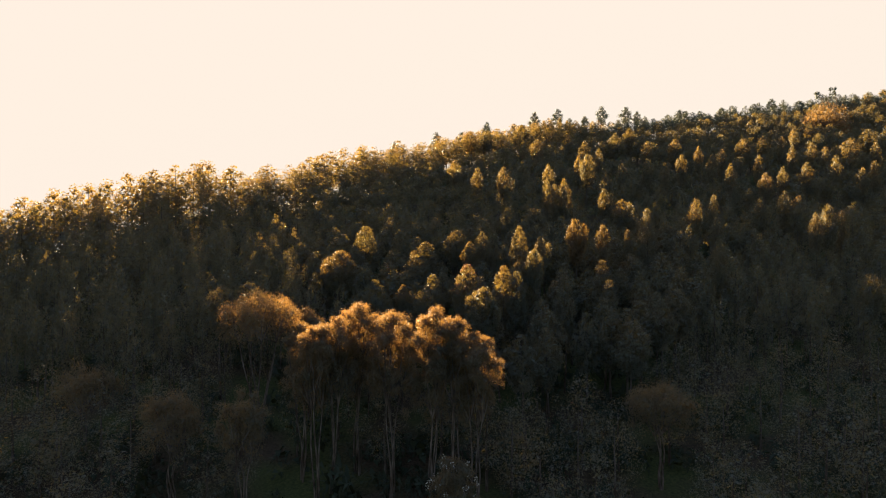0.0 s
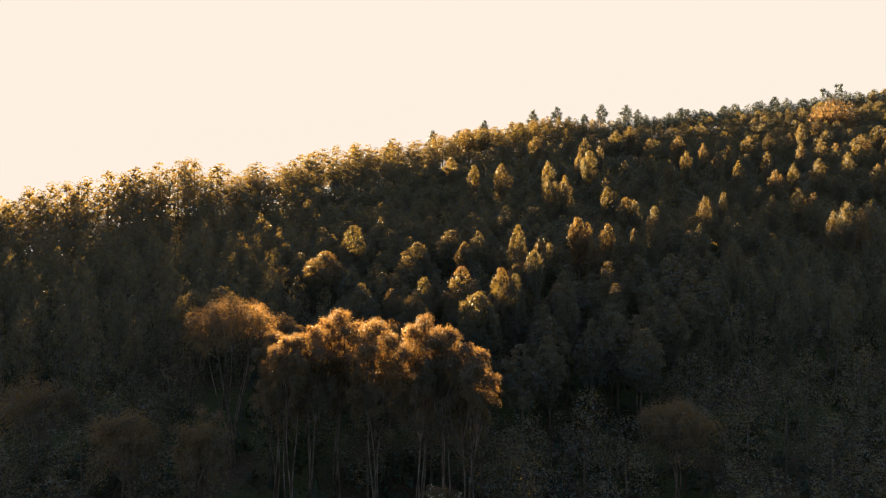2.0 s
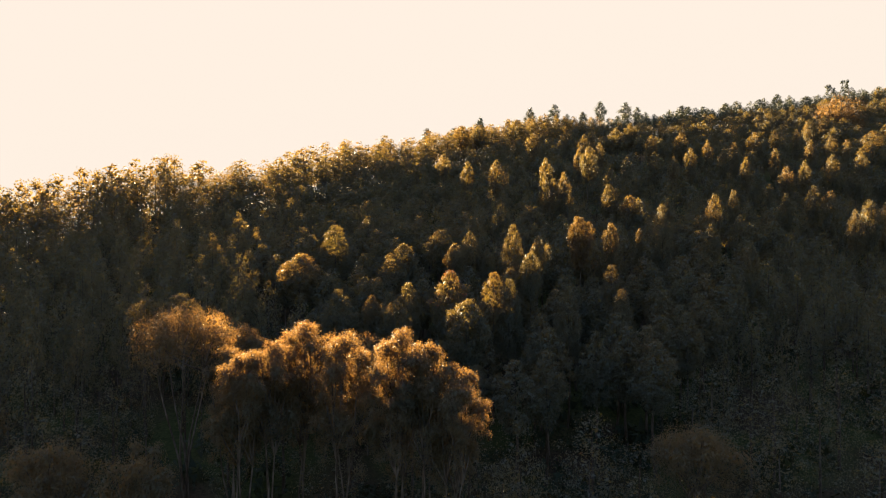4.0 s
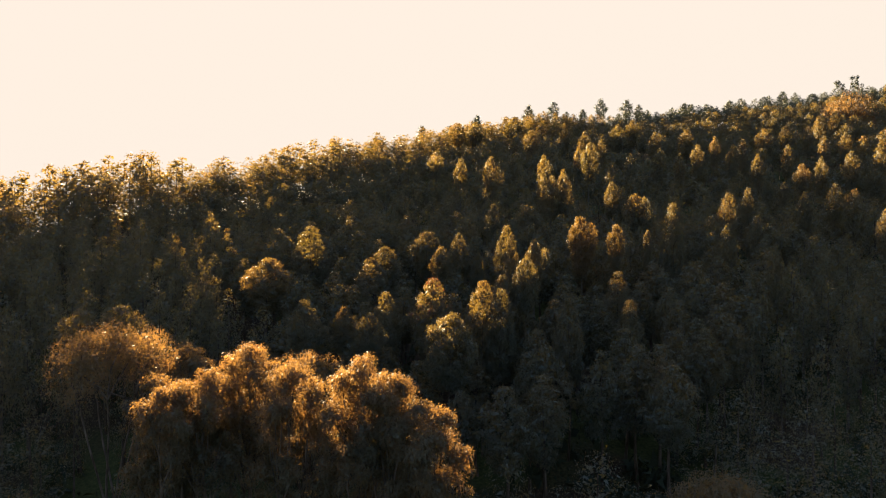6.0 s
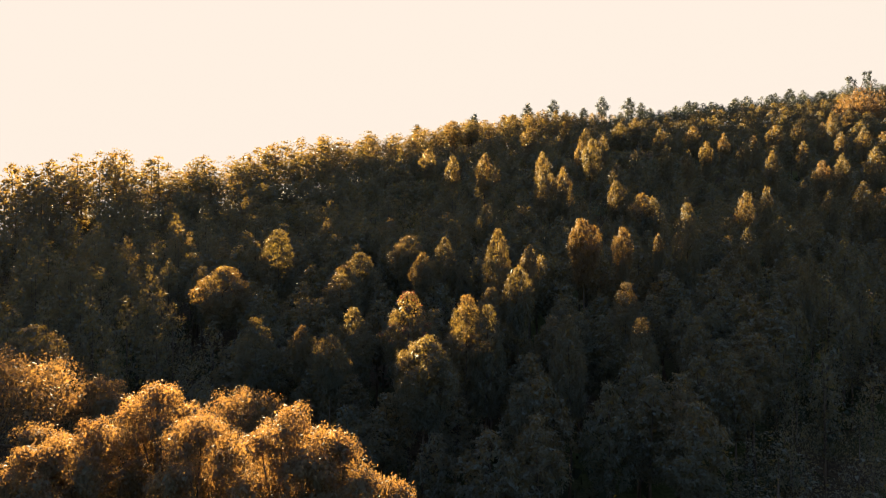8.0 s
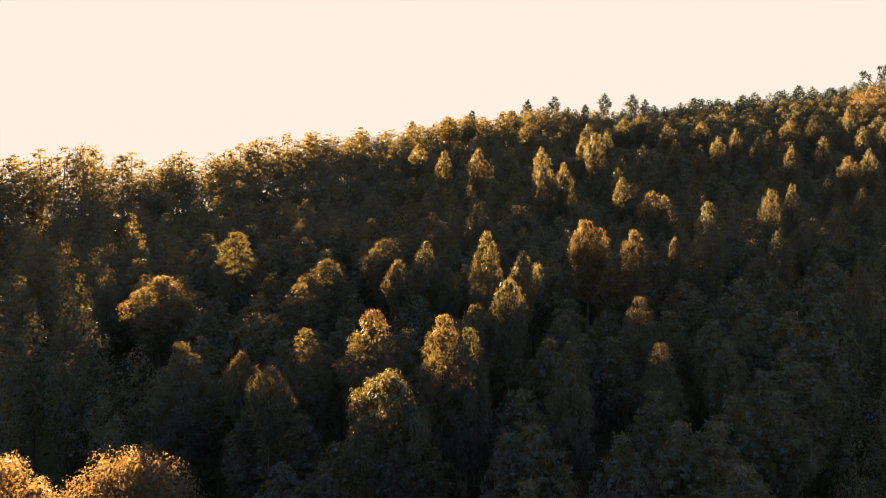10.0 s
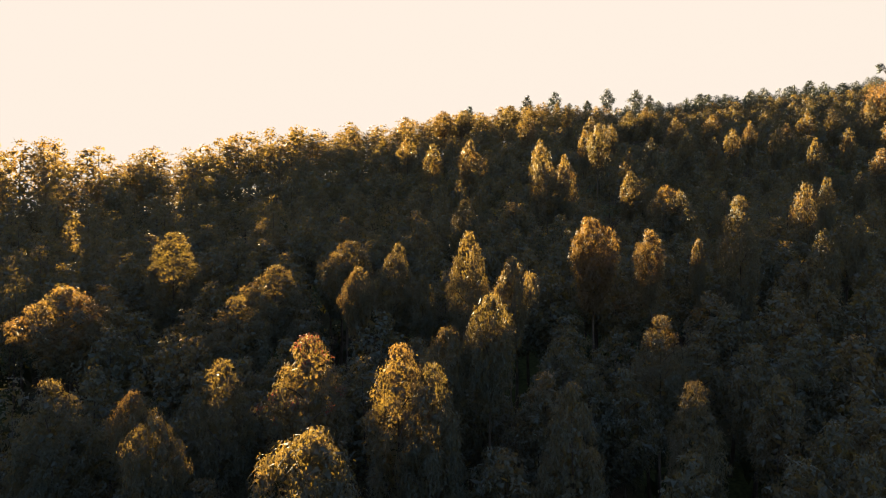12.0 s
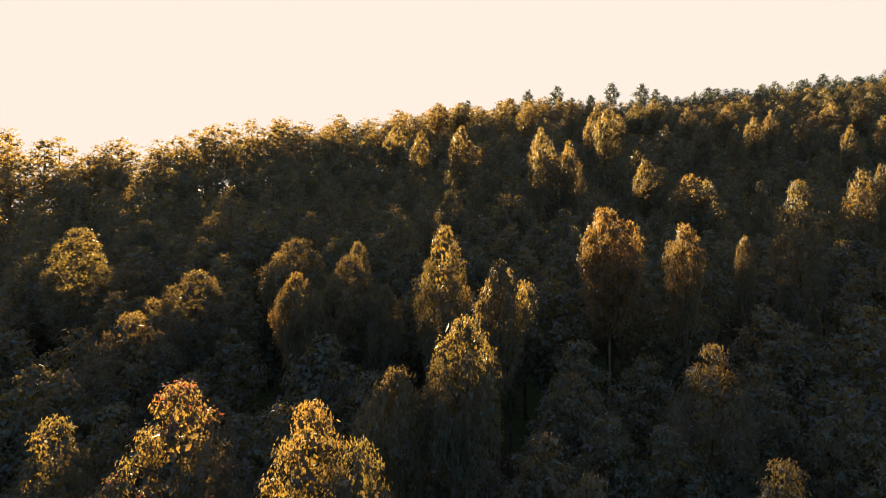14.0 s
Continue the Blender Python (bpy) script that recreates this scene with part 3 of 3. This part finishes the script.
def below_the_light(x, y, h):
    """Cuts a forest tree's height on the sun's side of the chosen trees, so that sunlight reaches their crowns."""
    low, tan = float(ground_z(x, y)), math.tan(radians(SUN_ELEVATION))
    for a, b, tip, r in SUNNY:
        u, v = x - a, y - b
        away, off = u * math.sin(radians(SUN_AZIMUTH)) + v * math.cos(radians(SUN_AZIMUTH)), abs(u * math.cos(radians(SUN_AZIMUTH)) - v * math.sin(radians(SUN_AZIMUTH)))
        if 0 < away < (70 if tip < 8 else 120) and off < r + 1.5:
            h = min(h, max(9.5, tip - (1.6 if tip < 8 else 3.9) + away * tan - low))
    return h


def close(s):
    """Trees that the flight comes closest to at its end come first."""
    x, y, _ = s
    return math.hypot(x - 14.7, y - 74.0) if y > 84 and abs(x - 14.7) < 0.75 * (y - 78) + 9 else 900 + abs(x) - y


spots.sort(key=close)

LIMIT = 175
for k, (x, y, step) in enumerate(spots[:LIMIT]):
    h = 14.7 + rise(x) + 1.0 * rng_place.normal()
    set_tree(shade_protos[k % 4] if k < 46 else fill_protos[int(rng_place.integers(5))], x, y, below_the_light(x, y, min(15.8, max(11.5, h))), 2.4 + 0.8 * rng_place.random(), "slender eucalyptus with dark shaded olive leaves in dense forest")

for p in [copper_proto] + near_protos + slim_protos + dome_protos + mid_protos + mid_domes + far_protos + fill_protos + shade_protos + crest_protos:
    for o in list(p.children_recursive) + [p]:
        bpy.data.objects.remove(o)


def far_shape(seed, count, length, width, long=9.0, radius=2.6, sprays=30, face=0.6, tip=0.5, full=0.4, puff=0.27):
    """A tree of the forest: radius of its crown, corners, triangles and which of them are bark."""
    rng = np.random.default_rng(seed)
    c, r = crown_sprays(rng, 18.0, long, radius, sprays, tip, full, puff)
    outer = leaves(rng, c, r, count, length, width, droop=0.6, hang=0.6, heart=0.08, face=face, outward=0.15, blade=3)
    v, q = join([outer, inner_blockers(rng, 18.0, long, radius, tip, full, 90, min(1.0, length * 2.0), 3)])
    tv, tq = tube([(0, 0, 0), (0.1, 0, 8), (0, 0.1, 15)], [0.2, 0.13, 0.04], 4)
    tq = np.concatenate([tq[:, :3], tq[:, [0, 2, 3]]]) + len(v)
    return radius, np.concatenate([v, tv]), np.concatenate([q, tq]), np.r_[np.zeros(len(q), int), np.ones(len(tq), int)]


def woods(name, label, places, shapes, leaf=LEAF):
    vs, qs, ss, base = [], [], [], 0
    for x, y, h, r in places:
        wide, v, q, s = shapes[int(rng_place.integers(len(shapes)))]
        a = rng_place.random() * 6.283
        ca, sa, k = math.cos(a), math.sin(a), r / wide
        w = np.stack([(v[:, 0] * ca - v[:, 1] * sa) * k + x, (v[:, 0] * sa + v[:, 1] * ca) * k + y, v[:, 2] * (h / 18.0) + float(ground_z(x, y)) - 0.1], 1)
        vs.append(w)
        qs.append(q + base)
        ss.append(s)
        base += len(v)
    me = mesh_arrays(name, np.concatenate(vs), np.concatenate(qs), [leaf, BARK], np.concatenate(ss))
    return tagged(new(name, me), label, "forest", kind="stuff")


def height_at(x, y):
    if -0.75 * x + 0.66 * y > 178:
        sag = float(np.interp(x, [-92.0, -82.0, -73.0, -58.0, -37.0, -15.0], [0.3, 0.0, -2.7, -2.4, 0.6, -0.7]))     # the brow dips on its way down; its heights also steer where sunlight falls
        return (16.4 if -0.75 * x + 0.66 * y > 196 else 14.4) + sag + 3.0 * rng_place.random()
    if x < -22 and 90 < y < 150:
        return 15.4 + 0.8 * rng_place.normal()
    if y > 345:
        return 11.5 + 6.5 * rng_place.random() ** 1.7
    if y < 96:
        return 11.6 + 1.0 * rng_place.normal()
    if y < 132:
        return min(16.6, 13.8 + rise(x) + 1.0 * rng_place.normal())
    if y < 150 and -8 < x < 48:
        return min(15.8, 14.9 + 0.7 * rng_place.normal())
    if y > 214:  # tall trees stand in loose groups
        tall = 0.36 + 0.30 * math.sin(x * 0.05 + 1.0) * math.sin(y * 0.06 + x * 0.02)
        return 15.2 + 2.0 * rng_place.random() if rng_place.random() < tall else 11.2 + 3.2 * rng_place.random()
    more = 0.6 if y > 140 else rise(x)
    return more + (15.6 + 1.2 * rng_place.random() if rng_place.random() < 0.06 else 11.0 + 3.0 * rng_place.random())


brow, foot, lower, near_far, far_far, crest = [], [], [], [], [], []
for x, y, step in spots[LIMIT:]:
    (brow if -0.75 * x + 0.66 * y > 178 else foot if y < 96 else lower if y < 132 else near_far if y < 190 else far_far if y < 366 else crest).append((x, y, below_the_light(x, y, height_at(x, y)), step * (0.41 + 0.15 * rng_place.random()) * (1.45 if -0.75 * x + 0.66 * y > 178 else 1.25 if y < 92 else 1.15 if y > 366 else 0.9 if y > 214 else 1.0)))
woods("woods_at_the_foot", "dark shaded eucalyptus forest at the foot of the slope", foot, [far_shape(s, 1800, 0.21, 0.105, 13.0, 3.6, 50, 0.8, 0.5) for s in range(61, 66)])
woods("woods_on_the_lower_slope", "dense eucalyptus forest with drooping olive leaves on the lower slope", lower, [far_shape(s, 1350, 0.26, 0.155, 11.5, 2.6, 48, 0.8, (0.62, 0.48)[s % 2]) for s in range(91, 97)])
woods("woods_on_the_brow", "backlit eucalyptus forest along the brow of the hill", brow, [far_shape(s, 1000, 0.46, 0.26, 14.5, 3.4, 44, 0.6, 0.46) for s in range(71, 77)])
woods("woods_on_the_slope", "dense eucalyptus forest with olive crowns and gold tips", near_far, [far_shape(s, 1300, 0.33, 0.22, 12.0, 3.2, 46, 0.8, (0.62, 0.48)[s % 2]) for s in range(31, 37)])
woods("woods_below_the_crest", "distant eucalyptus forest rising to the crest", far_far, [far_shape(s, 820, 0.48, 0.37, (9.0, 11.0)[s % 2], 4.0, 26, 0.75, (0.55, 0.46)[s % 2], 0.3, 0.32) for s in range(41, 49)])
woods("woods_on_the_crest", "dark feathery eucalyptus forest along the skyline", crest, [far_shape(s, 820, 0.44, 0.28, 10.0, 3.4, 26, 0.7, 0.5, 0.36, 0.32) for s in range(52, 58)], DIM_CREST_LEAF)

hill_trees = []
for k in range(130):
    x, y = 560 + rng_place.normal() * 75, 690 + rng_place.normal() * 50
    hill_trees.append((x, y, 14 + 2 * rng_place.random(), 5.5))
woods("woods_on_the_far_hill", "distant dark green wooded hilltop", hill_trees, [far_shape(51, 200, 1.4, 0.7)])


# ---- undergrowth ----
def undergrowth():
    vs, qs, base = [], [], 0
    rng = np.random.default_rng(5)
    shapes = []
    for s in range(4):
        c = rng.normal(size=(5, 3)) * (0.8, 0.8, 0.25) + (0, 0, 0.9)
        shapes.append(leaves(rng, c, np.full(5, 0.75), 85, 0.38, 0.17, 0.8, 0.4, face=0.85, blade=3))
    for k in range(1150):
        y = 48 + 182 * rng.random() ** 1.2
        x = 6 + (rng.random() * 2 - 1) * (0.8 * y + 10)
        v, q = shapes[k % 4]
        sc = 0.9 + 1.6 * rng.random()
        w = v * sc * (1, 1, 0.8 + 0.6 * rng.random()) + (x, y, float(ground_z(x, y)) - 0.15)
        vs.append(w)
        qs.append(q + base)
        base += len(v)
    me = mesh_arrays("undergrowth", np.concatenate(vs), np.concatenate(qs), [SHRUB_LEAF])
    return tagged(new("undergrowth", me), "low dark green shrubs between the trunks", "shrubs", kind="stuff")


undergrowth()
